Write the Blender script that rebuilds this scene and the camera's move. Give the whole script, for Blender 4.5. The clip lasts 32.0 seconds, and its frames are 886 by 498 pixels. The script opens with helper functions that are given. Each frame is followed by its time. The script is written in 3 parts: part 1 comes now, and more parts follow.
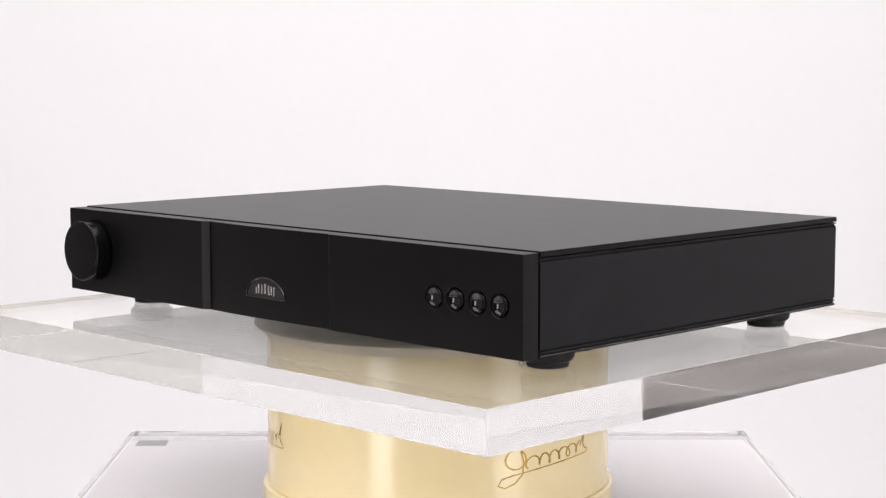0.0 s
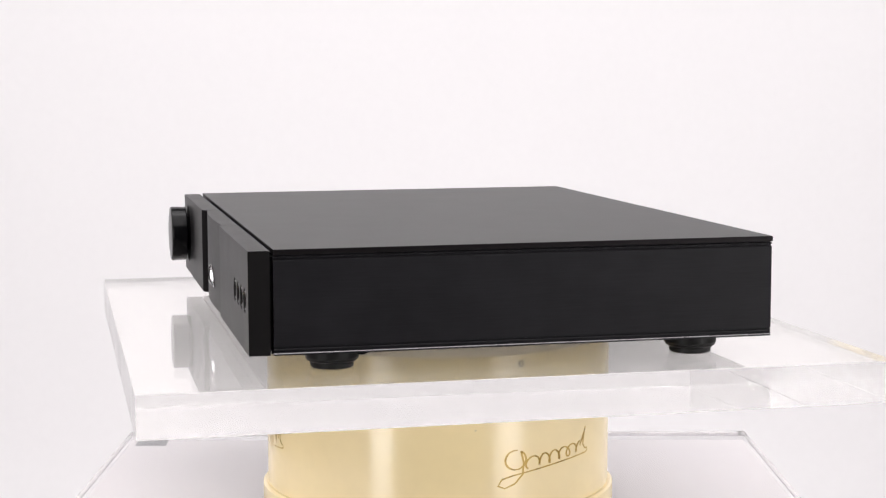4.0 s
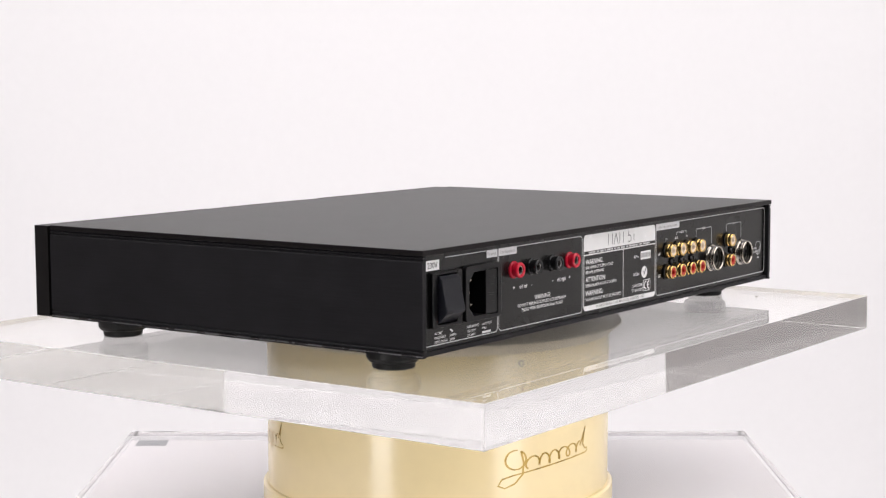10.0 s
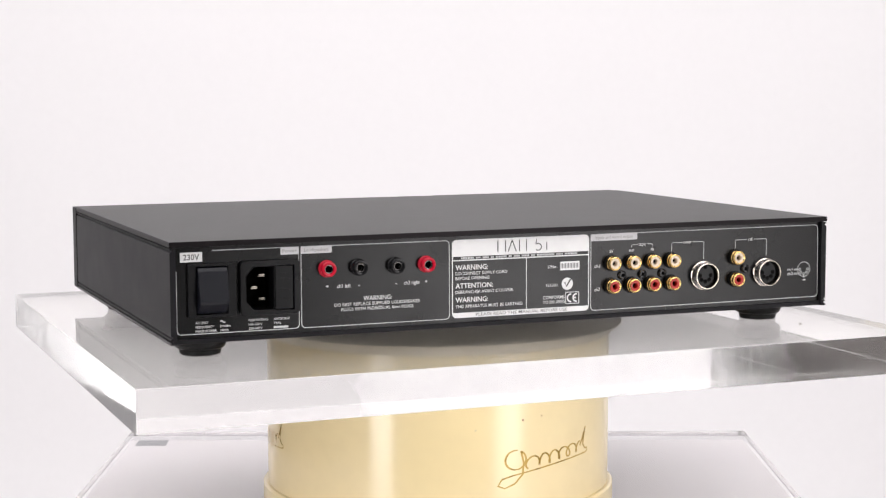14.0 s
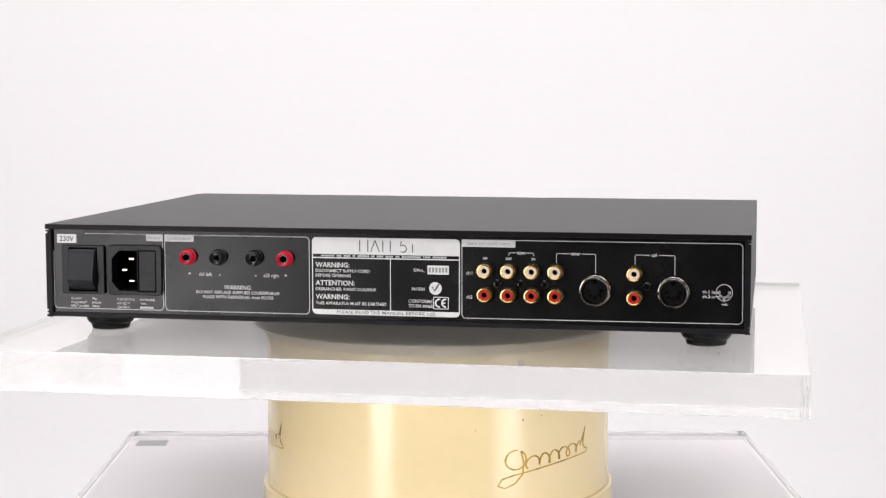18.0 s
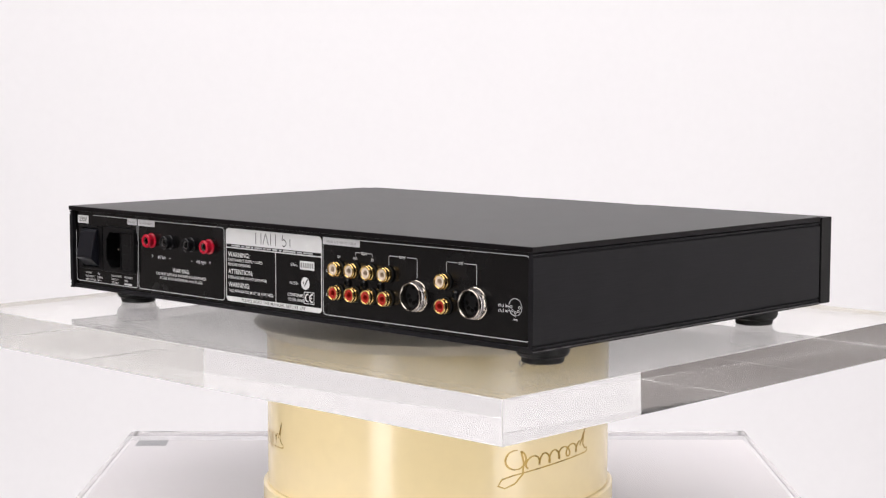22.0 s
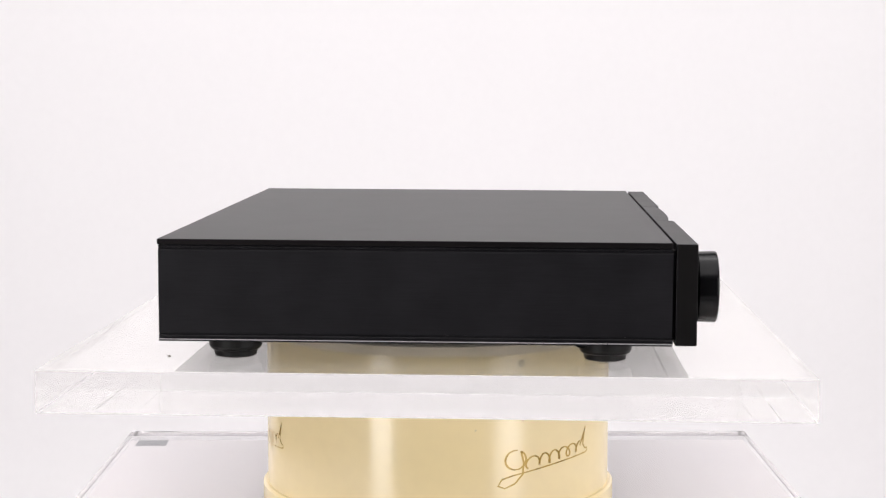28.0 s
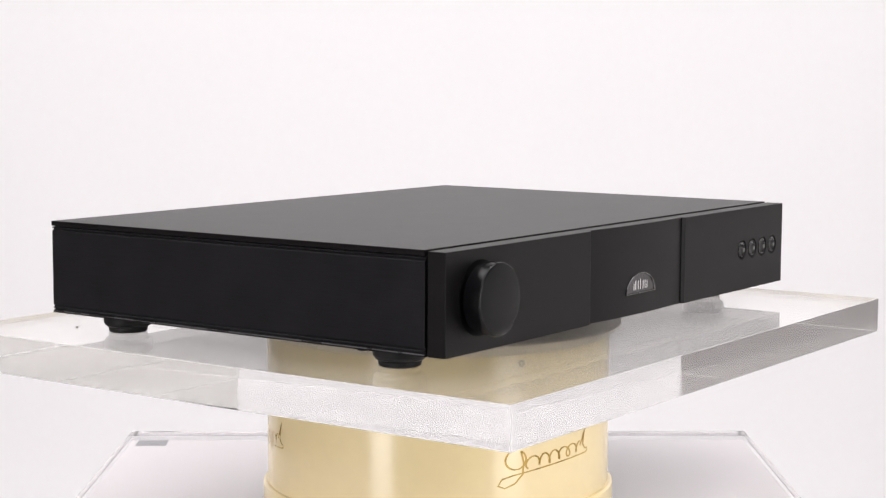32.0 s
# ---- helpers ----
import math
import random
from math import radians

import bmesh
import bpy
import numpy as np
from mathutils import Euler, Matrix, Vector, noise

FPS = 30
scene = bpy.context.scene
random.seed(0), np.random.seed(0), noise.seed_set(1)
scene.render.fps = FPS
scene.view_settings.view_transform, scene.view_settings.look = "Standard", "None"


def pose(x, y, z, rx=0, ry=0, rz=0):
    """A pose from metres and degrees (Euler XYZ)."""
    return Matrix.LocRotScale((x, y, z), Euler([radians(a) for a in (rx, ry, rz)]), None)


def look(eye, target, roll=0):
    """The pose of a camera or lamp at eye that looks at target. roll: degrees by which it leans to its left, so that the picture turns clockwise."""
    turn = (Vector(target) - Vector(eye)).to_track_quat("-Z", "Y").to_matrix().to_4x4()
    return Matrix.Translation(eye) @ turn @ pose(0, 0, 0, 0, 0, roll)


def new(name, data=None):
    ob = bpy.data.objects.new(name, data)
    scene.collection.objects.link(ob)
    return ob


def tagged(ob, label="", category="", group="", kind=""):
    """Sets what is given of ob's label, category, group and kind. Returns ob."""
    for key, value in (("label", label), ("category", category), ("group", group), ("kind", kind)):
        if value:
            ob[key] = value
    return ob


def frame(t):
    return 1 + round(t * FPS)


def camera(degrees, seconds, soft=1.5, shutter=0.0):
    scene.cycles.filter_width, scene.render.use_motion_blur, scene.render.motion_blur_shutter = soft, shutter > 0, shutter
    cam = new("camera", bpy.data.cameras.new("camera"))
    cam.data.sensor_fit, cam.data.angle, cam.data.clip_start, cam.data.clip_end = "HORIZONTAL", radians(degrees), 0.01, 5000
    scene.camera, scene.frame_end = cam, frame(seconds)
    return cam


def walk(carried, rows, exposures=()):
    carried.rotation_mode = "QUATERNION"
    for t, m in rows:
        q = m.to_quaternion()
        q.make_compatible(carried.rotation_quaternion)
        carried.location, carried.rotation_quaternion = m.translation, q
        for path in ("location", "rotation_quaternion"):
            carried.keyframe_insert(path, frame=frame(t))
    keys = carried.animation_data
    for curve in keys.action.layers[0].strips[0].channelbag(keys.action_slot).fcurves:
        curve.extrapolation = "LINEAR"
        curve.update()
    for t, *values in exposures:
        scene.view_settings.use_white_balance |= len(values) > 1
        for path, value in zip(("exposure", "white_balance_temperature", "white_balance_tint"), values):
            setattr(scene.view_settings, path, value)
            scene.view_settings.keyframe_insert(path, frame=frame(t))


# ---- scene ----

Z0 = 1.10            # height of the acrylic platter's top face over the floor

# ---- camera: it stands still ----
cam = camera(29.03, 32.0, soft=1.3)
EYE = pose(0.0, -1.1574, Z0 + 0.1642, 90 - 5.9066, 0, -0.1723)
walk(cam, [(0.0, EYE), (32.0, EYE)])

# ---- world and lamps: a white photo studio ----
world = bpy.data.worlds.new("studio_world")
world.use_nodes = True
world.node_tree.nodes["Background"].inputs[0].default_value = (1.0, 0.98, 0.97, 1)
world.node_tree.nodes["Background"].inputs[1].default_value = 0.05
scene.world = world


def softbox(name, eye, target, wide, high, watts, colour=(1.0, 0.968, 0.975)):
    """A studio softbox."""
    lamp = bpy.data.lights.new(name, "AREA")
    lamp.shape, lamp.size, lamp.size_y, lamp.energy, lamp.color = "RECTANGLE", wide, high, watts, colour
    ob = new(name, lamp)
    ob.matrix_world = look(eye, target)
    return ob


softbox("strip_softbox_lamp", (-1.533, -2.125, 1.30), (0, 0, 1.12), 0.64, 1.8, 20)
softbox("strip_softbox_lamp", (1.880, -1.800, 1.30), (0, 0, 1.12), 0.85, 1.9, 19)
softbox("ceiling_softbox_lamp", (0, -0.45, 2.85), (0, -0.44, 0), 3.4, 3.0, 76.5)
softbox("backdrop_softbox_lamp", (-0.60, 0.40, 2.85), (-0.60, 2.0, 1.1), 3.8, 0.6, 22.5)


# ---- materials ----
def material(name, colour, rough=0.5, metal=0.0, vary=0.06, scale=60.0, fine=900.0, bump=0.0, spec=0.5, coat=0.0, rough_vary=0.06, grain=(1.0, 1.0, 1.0), sheen=(1.0, 1.0, 1.0)):
    """A painted, plastic or metal surface with variation at two scales and a fine relief."""
    m = bpy.data.materials.new(name)
    m.use_nodes = True
    nt = m.node_tree
    b = nt.nodes["Principled BSDF"]
    b.inputs["Metallic"].default_value = metal
    b.inputs["Specular IOR Level"].default_value = spec
    b.inputs["Specular Tint"].default_value = (*sheen, 1)
    b.inputs["Coat Weight"].default_value = coat
    b.inputs["Coat Roughness"].default_value = 0.06
    tc = nt.nodes.new("ShaderNodeTexCoord")
    big = nt.nodes.new("ShaderNodeTexNoise")
    big.inputs["Scale"].default_value, big.inputs["Detail"].default_value = scale, 4
    small = nt.nodes.new("ShaderNodeTexNoise")
    small.inputs["Scale"].default_value, small.inputs["Detail"].default_value = fine, 3
    run = nt.nodes.new("ShaderNodeMapping")
    run.inputs["Scale"].default_value = grain
    nt.links.new(tc.outputs["Object"], run.inputs["Vector"])
    nt.links.new(tc.outputs["Object"], big.inputs["Vector"])
    nt.links.new(run.outputs[0], small.inputs["Vector"])
    mix = nt.nodes.new("ShaderNodeMath")
    mix.operation = "ADD"
    nt.links.new(big.outputs["Fac"], mix.inputs[0])
    nt.links.new(small.outputs["Fac"], mix.inputs[1])
    ramp = nt.nodes.new("ShaderNodeMapRange")
    ramp.inputs["From Min"].default_value, ramp.inputs["From Max"].default_value = 0.6, 1.4
    ramp.inputs["To Min"].default_value, ramp.inputs["To Max"].default_value = 1 - vary, 1 + vary
    nt.links.new(mix.outputs[0], ramp.inputs["Value"])
    mul = nt.nodes.new("ShaderNodeVectorMath")
    mul.operation = "SCALE"
    mul.inputs[0].default_value = colour
    nt.links.new(ramp.outputs[0], mul.inputs["Scale"])
    nt.links.new(mul.outputs[0], b.inputs["Base Color"])
    rr = nt.nodes.new("ShaderNodeMapRange")
    rr.inputs["From Min"].default_value, rr.inputs["From Max"].default_value = 0.3, 0.7
    rr.inputs["To Min"].default_value, rr.inputs["To Max"].default_value = max(0.0, rough - rough_vary), rough + rough_vary
    nt.links.new(big.outputs["Fac"], rr.inputs["Value"])
    nt.links.new(rr.outputs[0], b.inputs["Roughness"])
    if bump:
        bp = nt.nodes.new("ShaderNodeBump")
        bp.inputs["Strength"].default_value, bp.inputs["Distance"].default_value = bump, 0.0004
        nt.links.new(small.outputs["Fac"], bp.inputs["Height"])
        nt.links.new(bp.outputs[0], b.inputs["Normal"])
    return m


def acrylic_material(name, tint, rough=0.0, ior=1.49, scale=(28.0, 28.0, 28.0), relief=0.015, clear=1.0):
    m = bpy.data.materials.new(name)
    m.use_nodes = True
    b = m.node_tree.nodes["Principled BSDF"]
    b.inputs["Base Color"].default_value = (*tint, 1)
    b.inputs["Transmission Weight"].default_value = clear
    b.inputs["IOR"].default_value = ior
    nt = m.node_tree
    tc = nt.nodes.new("ShaderNodeTexCoord")
    # cloudy saw and polish marks in the gloss
    cloud = nt.nodes.new("ShaderNodeTexNoise")
    cloud.inputs["Scale"].default_value, cloud.inputs["Detail"].default_value = 55.0, 5
    gloss = nt.nodes.new("ShaderNodeMapRange")
    gloss.inputs["From Min"].default_value, gloss.inputs["From Max"].default_value = 0.36, 0.66
    gloss.inputs["To Min"].default_value, gloss.inputs["To Max"].default_value = rough * 0.25, rough * 2.0
    nt.links.new(tc.outputs["Object"], cloud.inputs["Vector"])
    nt.links.new(cloud.outputs["Fac"], gloss.inputs["Value"])
    nt.links.new(gloss.outputs[0], b.inputs["Roughness"])
    wave = nt.nodes.new("ShaderNodeTexNoise")
    wave.inputs["Scale"].default_value, wave.inputs["Detail"].default_value = 1.0, 2
    stretch = nt.nodes.new("ShaderNodeMapping")
    stretch.inputs["Scale"].default_value = scale
    bp = nt.nodes.new("ShaderNodeBump")
    bp.inputs["Strength"].default_value, bp.inputs["Distance"].default_value = relief, 0.001
    nt.links.new(tc.outputs["Object"], stretch.inputs["Vector"])
    nt.links.new(stretch.outputs[0], wave.inputs["Vector"])
    nt.links.new(wave.outputs["Fac"], bp.inputs["Height"])
    nt.links.new(bp.outputs[0], b.inputs["Normal"])
    return m


def turned_material(name, colour, rough):
    """Satin metal with fine concentric turning marks about the part's own z axis."""
    m = bpy.data.materials.new(name)
    m.use_nodes = True
    nt = m.node_tree
    b = nt.nodes["Principled BSDF"]
    tc = nt.nodes.new("ShaderNodeTexCoord")
    flat = nt.nodes.new("ShaderNodeVectorMath")
    flat.operation = "MULTIPLY"
    flat.inputs[1].default_value = (1, 1, 0)
    far = nt.nodes.new("ShaderNodeVectorMath")
    far.operation = "LENGTH"
    rings = nt.nodes.new("ShaderNodeTexNoise")
    rings.noise_dimensions = "1D"
    rings.inputs["Scale"].default_value, rings.inputs["Detail"].default_value = 420, 4
    cloud = nt.nodes.new("ShaderNodeTexNoise")
    cloud.inputs["Scale"].default_value, cloud.inputs["Detail"].default_value = 30, 4
    both = nt.nodes.new("ShaderNodeMath")
    both.operation = "ADD"
    tone = nt.nodes.new("ShaderNodeMapRange")
    tone.inputs["From Min"].default_value, tone.inputs["From Max"].default_value = 0.6, 1.4
    tone.inputs["To Min"].default_value, tone.inputs["To Max"].default_value = 0.80, 1.08
    paint = nt.nodes.new("ShaderNodeVectorMath")
    paint.operation = "SCALE"
    paint.inputs[0].default_value = colour
    bump = nt.nodes.new("ShaderNodeBump")
    bump.inputs["Strength"].default_value, bump.inputs["Distance"].default_value = 0.25, 0.0004
    for a, z in ((tc.outputs["Object"], flat.inputs[0]), (flat.outputs[0], far.inputs[0]), (far.outputs["Value"], rings.inputs["W"]), (tc.outputs["Object"], cloud.inputs["Vector"]),
                 (rings.outputs["Fac"], both.inputs[0]), (cloud.outputs["Fac"], both.inputs[1]), (both.outputs[0], tone.inputs["Value"]), (tone.outputs[0], paint.inputs["Scale"]),
                 (paint.outputs[0], b.inputs["Base Color"]), (rings.outputs["Fac"], bump.inputs["Height"]), (bump.outputs[0], b.inputs["Normal"])):
        nt.links.new(a, z)
    b.inputs["Roughness"].default_value = rough
    return m


ANODISED = material("black_anodised_aluminium", (0.0110, 0.0106, 0.0124), 0.40, 0.0, 0.30, 40, 1400, 0.03, 0.15, 0.0, 0.02, (1.0, 0.035, 1.0))
LID_BLACK = material("black_satin_lid_finish", (0.0052, 0.0046, 0.0050), 0.36, 0.0, 0.20, 40, 1800, 0.10, 0.16, 0.0, 0.004, (0.06, 1.0, 1.0), (1.0, 0.90, 0.95))
FASCIA = material("black_cast_fascia", (0.0048, 0.0043, 0.0045), 0.40, 0.0, 0.10, 50, 2500, 0.05, 0.20, 0.0, 0.012)
REAR_PAINT = material("black_satin_panel_paint", (0.004, 0.0038, 0.004), 0.25, 0.0, 0.12, 35, 1800, 0.01, 0.34, 0.0, 0.05)
GAP = material("gap_shade_and_screw_black", (0.004, 0.004, 0.004), 0.8, 0.0, 0.1, 60, 900, 0.0, 0.08)
RUBBER = material("black_rubber", (0.005, 0.005, 0.005), 0.45, 0.0, 0.15, 80, 1500, 0.1, 0.25)
KNOB = material("black_soft_knob_plastic", (0.004, 0.004, 0.0047), 0.21, 0.0, 0.1, 60, 2200, 0.0, 0.19, 0.0, 0.0)
GLOSS_BLACK = material("glossy_black_plastic", (0.008, 0.008, 0.009), 0.10, 0.0, 0.1, 50, 900, 0, 0.35)
SOCKET_BLACK = material("moulded_black_plastic", (0.004, 0.004, 0.0045), 0.30, 0.0, 0.15, 60, 1500, 0.04, 0.25, 0.0, 0.03)
ROCKER_BLACK = material("grained_rocker_plastic", (0.0075, 0.0080, 0.0120), 0.34, 0.0, 0.15, 90, 1800, 0.12, 0.28, 0.0, 0.04)
HOLE = material("hole_and_shade_black", (0.003, 0.003, 0.003), 0.7, 0.0, 0.1, spec=0.05)
GOLD = material("gold_plate", (0.78, 0.54, 0.21), 0.22, 1.0, 0.06, 300, 2000)
NICKEL = material("bright_nickel", (0.62, 0.57, 0.50), 0.14, 1.0, 0.08, 300, 2000)
STEEL = material("dull_steel", (0.38, 0.36, 0.36), 0.25, 1.0, 0.08, 300, 2000)
BUTTON_BLACK = material("glossy_button_plastic", (0.004, 0.004, 0.005), 0.05, 0.0, 0.1, 50, 900, 0, 0.65, 0.0, 0.01)
RIM_DARK = material("polished_dark_rim", (0.16, 0.155, 0.16), 0.08, 1.0, 0.1, 50, 900, 0, 1.0, 0.5, 0.01)
RED_PLASTIC = material("glossy_red_plastic", (0.52, 0.008, 0.030), 0.15, 0.0, 0.08, 200, 1500, 0, 0.5)
RED_INSERT = material("red_insulator", (0.50, 0.02, 0.012), 0.35, 0.0, 0.08, 300, 1500)
WHITE_INSERT = material("white_insulator", (0.86, 0.72, 0.57), 0.35, 0.0, 0.06, 300, 1500)
LIP_GLINT = material("bright_lip_glint", (0.23, 0.22, 0.23), 0.28, 1.0, 0.25, 60, 900)
INK = material("white_screen_ink", (0.82, 0.82, 0.82), 0.5, 0.0, 0.05, 300, 1500)
INK_SOFT = material("grey_screen_ink", (0.66, 0.67, 0.67), 0.5, 0.0, 0.05, 300, 1500)
LABEL_WHITE = material("white_label_print", (0.84, 0.84, 0.835), 0.22, 0.0, 0.05, 150, 1500)
TAB_GREY = material("pale_grey_tab_print", (0.68, 0.68, 0.69), 0.4, 0.0, 0.05, 150, 1500)
INK_DARK = material("dark_label_ink", (0.05, 0.05, 0.05), 0.5, 0.0, 0.05, 150, 1500)
INK_GREY = material("mid_grey_label_ink", (0.30, 0.30, 0.30), 0.5, 0.0, 0.05, 150, 1500)
LENS_SMOKY = material("smoky_silvered_lens", (0.12, 0.115, 0.122), 0.07, 1.0, 0.20, 400, 2500, 0.2, 0.5, 0.0)
LENS_MARK = material("clear_ribbed_lens", (0.88, 0.87, 0.89), 0.10, 1.0, 0.1, 300, 1500, 0, 0.6)
ENAMEL = material("cream_gloss_enamel", (0.97, 0.80, 0.445), 0.21, 0.0, 0.02, 12, 120, 0.05, 1.0, 0.25, 0.03)
GOLD_PRINT = material("old_gold_transfer", (0.50, 0.32, 0.065), 0.30, 0.35, 0.2, 120, 900)
DISC = turned_material("satin_turned_platter_metal", (0.93, 0.85, 0.69), 0.25)
PAPER = material("white_seamless_paper", (0.86, 0.85, 0.86), 0.7, 0.0, 0.012, 1.5, 60, 0.05, 0.2)
# unseen walls: bright and dim surroundings put into each wall's colour for the reflections
SIDE_WALL = material("east_wall_bounce_tone", (0.86, 0.85, 0.83), 0.8, 0.0, 0.04, 2, 80, 0.1, 0.2)
WEST_WALL = material("west_wall_reflection_tone", (0.28, 0.255, 0.245), 0.8, 0.0, 0.04, 2, 80, 0.1, 0.2)
FRONT_WALL = material("west_front_reflection_tone", (0.48, 0.455, 0.45), 0.8, 0.0, 0.04, 2, 80, 0.1, 0.2)
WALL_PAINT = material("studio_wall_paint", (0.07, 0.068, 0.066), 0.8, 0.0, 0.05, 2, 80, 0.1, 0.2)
REAR_WALL = material("south_wall_reflection_tone", (0.07, 0.068, 0.067), 0.8, 0.0, 0.05, 2, 80, 0.1, 0.2)
FLOOR_PAINT = material("dark_studio_floor", (0.10, 0.095, 0.09), 0.6, 0.0, 0.04, 2, 60, 0.1, 0.3)
PLINTH_PAINT = material("lavender_grey_plinth_paint", (0.62, 0.59, 0.60), 0.6, 0.0, 0.03, 10, 200, 0.05, 0.3)
ACRYLIC = acrylic_material("clear_cast_acrylic", (0.995, 0.985, 0.968), 0.0, 1.40, (28.0, 28.0, 28.0), 0.0, 0.93)
ACRYLIC_EDGE = acrylic_material("polished_sawn_acrylic_edge", (0.992, 0.987, 0.978), 0.055, 1.49, (14.0, 14.0, 34.0), 0.020, 1.0)
ACRYLIC_CHAMFER = acrylic_material("frosted_acrylic_chamfer", (0.97, 0.965, 0.95), 0.35, 1.49, (40.0, 40.0, 60.0), 0.0, 0.35)
ACRYLIC_BASE = acrylic_material("clear_base_acrylic", (0.985, 0.983, 0.985))
PAD = material("grey_felt_pad", (0.13, 0.13, 0.14), 0.8, 0.0, 0.15, 60, 900)
GLUE = material("dried_clear_adhesive", (0.80, 0.80, 0.76), 0.3, 0.0, 0.2, 200, 1500)
SPECK = material("grey_speck", (0.26, 0.24, 0.20), 0.5)
RUST = material("rusty_red_speck", (0.35, 0.10, 0.05), 0.5)


# ---- building helpers ----
REAR = Matrix(((-1, 0, 0, 0), (0, 0, 1, 0), (0, 1, 0, 0), (0, 0, 0, 1)))
FRONT = Matrix(((1, 0, 0, 0), (0, 0, -1, 0), (0, 1, 0, 0), (0, 0, 0, 1)))


def part(name, bm, mat, parent=None, label="", m=None, sharp=18):
    """Links a bmesh as one mesh object, smooth but for its sharp edges."""
    if m is not None:
        bm.transform(m)
    bm.normal_update()
    for f in bm.faces:
        f.smooth = True
    for e in bm.edges:
        e.smooth = len(e.link_faces) == 2 and e.calc_face_angle(0) < radians(sharp)
    me = bpy.data.meshes.new(name)
    bm.to_mesh(me)
    bm.free()
    me.materials.append(mat)
    ob = new(name, me)
    ob.parent = parent
    if label:
        tagged(ob, label)
    return ob


def at(u, v, w=0.0):
    return Matrix.Translation((u, v, w))


def box(x0, x1, y0, y1, z0, z1, bevel=0.0, seg=2, bm=None):
    bm = bm or bmesh.new()
    r = bmesh.ops.create_cube(bm, size=1)
    vs = r["verts"]
    bmesh.ops.scale(bm, vec=(x1 - x0, y1 - y0, z1 - z0), verts=vs)
    bmesh.ops.translate(bm, vec=((x0 + x1) / 2, (y0 + y1) / 2, (z0 + z1) / 2), verts=vs)
    if bevel:
        es = list({e for v in vs for e in v.link_edges})
        bmesh.ops.bevel(bm, geom=es, offset=bevel, segments=seg, affect="EDGES", profile=0.5)
    return bm


def lathe(profile, seg=40, flats=0):
    """A solid of revolution about local z from (radius, height) pairs; flats: a polygon for the outline (a nut)."""
    bm = bmesh.new()
    rings = []
    n = flats or seg
    for r, z in profile:
        if r < 1e-7:
            rings.append([bm.verts.new((0, 0, z))])
        else:
            rings.append([bm.verts.new((r * math.cos(2 * math.pi * k / n), r * math.sin(2 * math.pi * k / n), z)) for k in range(n)])
    for a, b in zip(rings, rings[1:]):
        for k in range(n):
            q = [a[k % len(a)], a[(k + 1) % len(a)], b[(k + 1) % len(b)], b[k % len(b)]]
            q = list(dict.fromkeys(q))
            if len(q) > 2:
                bm.faces.new(q)
    bmesh.ops.recalc_face_normals(bm, faces=bm.faces)
    return bm


def rounded(u0, v0, u1, v1, r, n=5):
    """The outline of a rounded rectangle."""
    pts = []
    for cu, cv, a0 in ((u1 - r, v0 + r, -90), (u1 - r, v1 - r, 0), (u0 + r, v1 - r, 90), (u0 + r, v0 + r, 180)):
        for k in range(n + 1):
            a = radians(a0 + 90 * k / n)
            pts.append((cu + r * math.cos(a), cv + r * math.sin(a)))
    return pts


def ring_pts(cu, cv, r, n=32):
    return [(cu + r * math.cos(2 * math.pi * k / n), cv + r * math.sin(2 * math.pi * k / n)) for k in range(n)]


def curve_mesh(data):
    ob = bpy.data.objects.new("tmp", data)
    scene.collection.objects.link(ob)
    bpy.context.view_layer.update()
    me = bpy.data.meshes.new_from_object(ob.evaluated_get(bpy.context.evaluated_depsgraph_get()))
    bm = bmesh.new()
    bm.from_mesh(me)
    bpy.data.objects.remove(ob)
    bpy.data.curves.remove(data)
    bpy.data.meshes.remove(me)
    bmesh.ops.remove_doubles(bm, verts=bm.verts, dist=1e-7)
    return bm


def plate(outlines, depth, w0=0.0, bevel=0.0):
    """A flat plate from outlines (the inner ones are holes), its back at w0 and its face at w0 + depth."""
    cu = bpy.data.curves.new("plate", "CURVE")
    cu.dimensions, cu.fill_mode, cu.extrude, cu.bevel_depth = "2D", "BOTH", depth / 2 - bevel, bevel
    cu.bevel_resolution = 1
    cu.offset = -bevel
    for pts in outlines:
        sp = cu.splines.new("POLY")
        sp.points.add(len(pts) - 1)
        for p, (u, v) in zip(sp.points, pts):
            p.co = (u, v, 0, 1)
        sp.use_cyclic_u = True
    bm = curve_mesh(cu)
    bmesh.ops.translate(bm, vec=(0, 0, w0 + depth / 2), verts=bm.verts)
    return bm


def stroke(lines, width, depth=0.00008, w0=0.0):
    """Thin printed lines along polylines, as flat raised ribbons."""
    bm = bmesh.new()
    for pts in lines:
        pts = [Vector((*p, 0)) for p in pts]
        left, right = [], []
        for k, p in enumerate(pts):
            d = (pts[min(k + 1, len(pts) - 1)] - pts[max(k - 1, 0)]).normalized()
            nrm = Vector((-d.y, d.x, 0)) * width / 2
            left.append(bm.verts.new((p + nrm) + Vector((0, 0, w0 + depth))))
            right.append(bm.verts.new((p - nrm) + Vector((0, 0, w0 + depth))))
        for k in range(len(pts) - 1):
            bm.faces.new((left[k], right[k], right[k + 1], left[k + 1]))
    bmesh.ops.recalc_face_normals(bm, faces=bm.faces)
    for f in bm.faces:
        if f.normal.z < 0:
            f.normal_flip()
    return bm


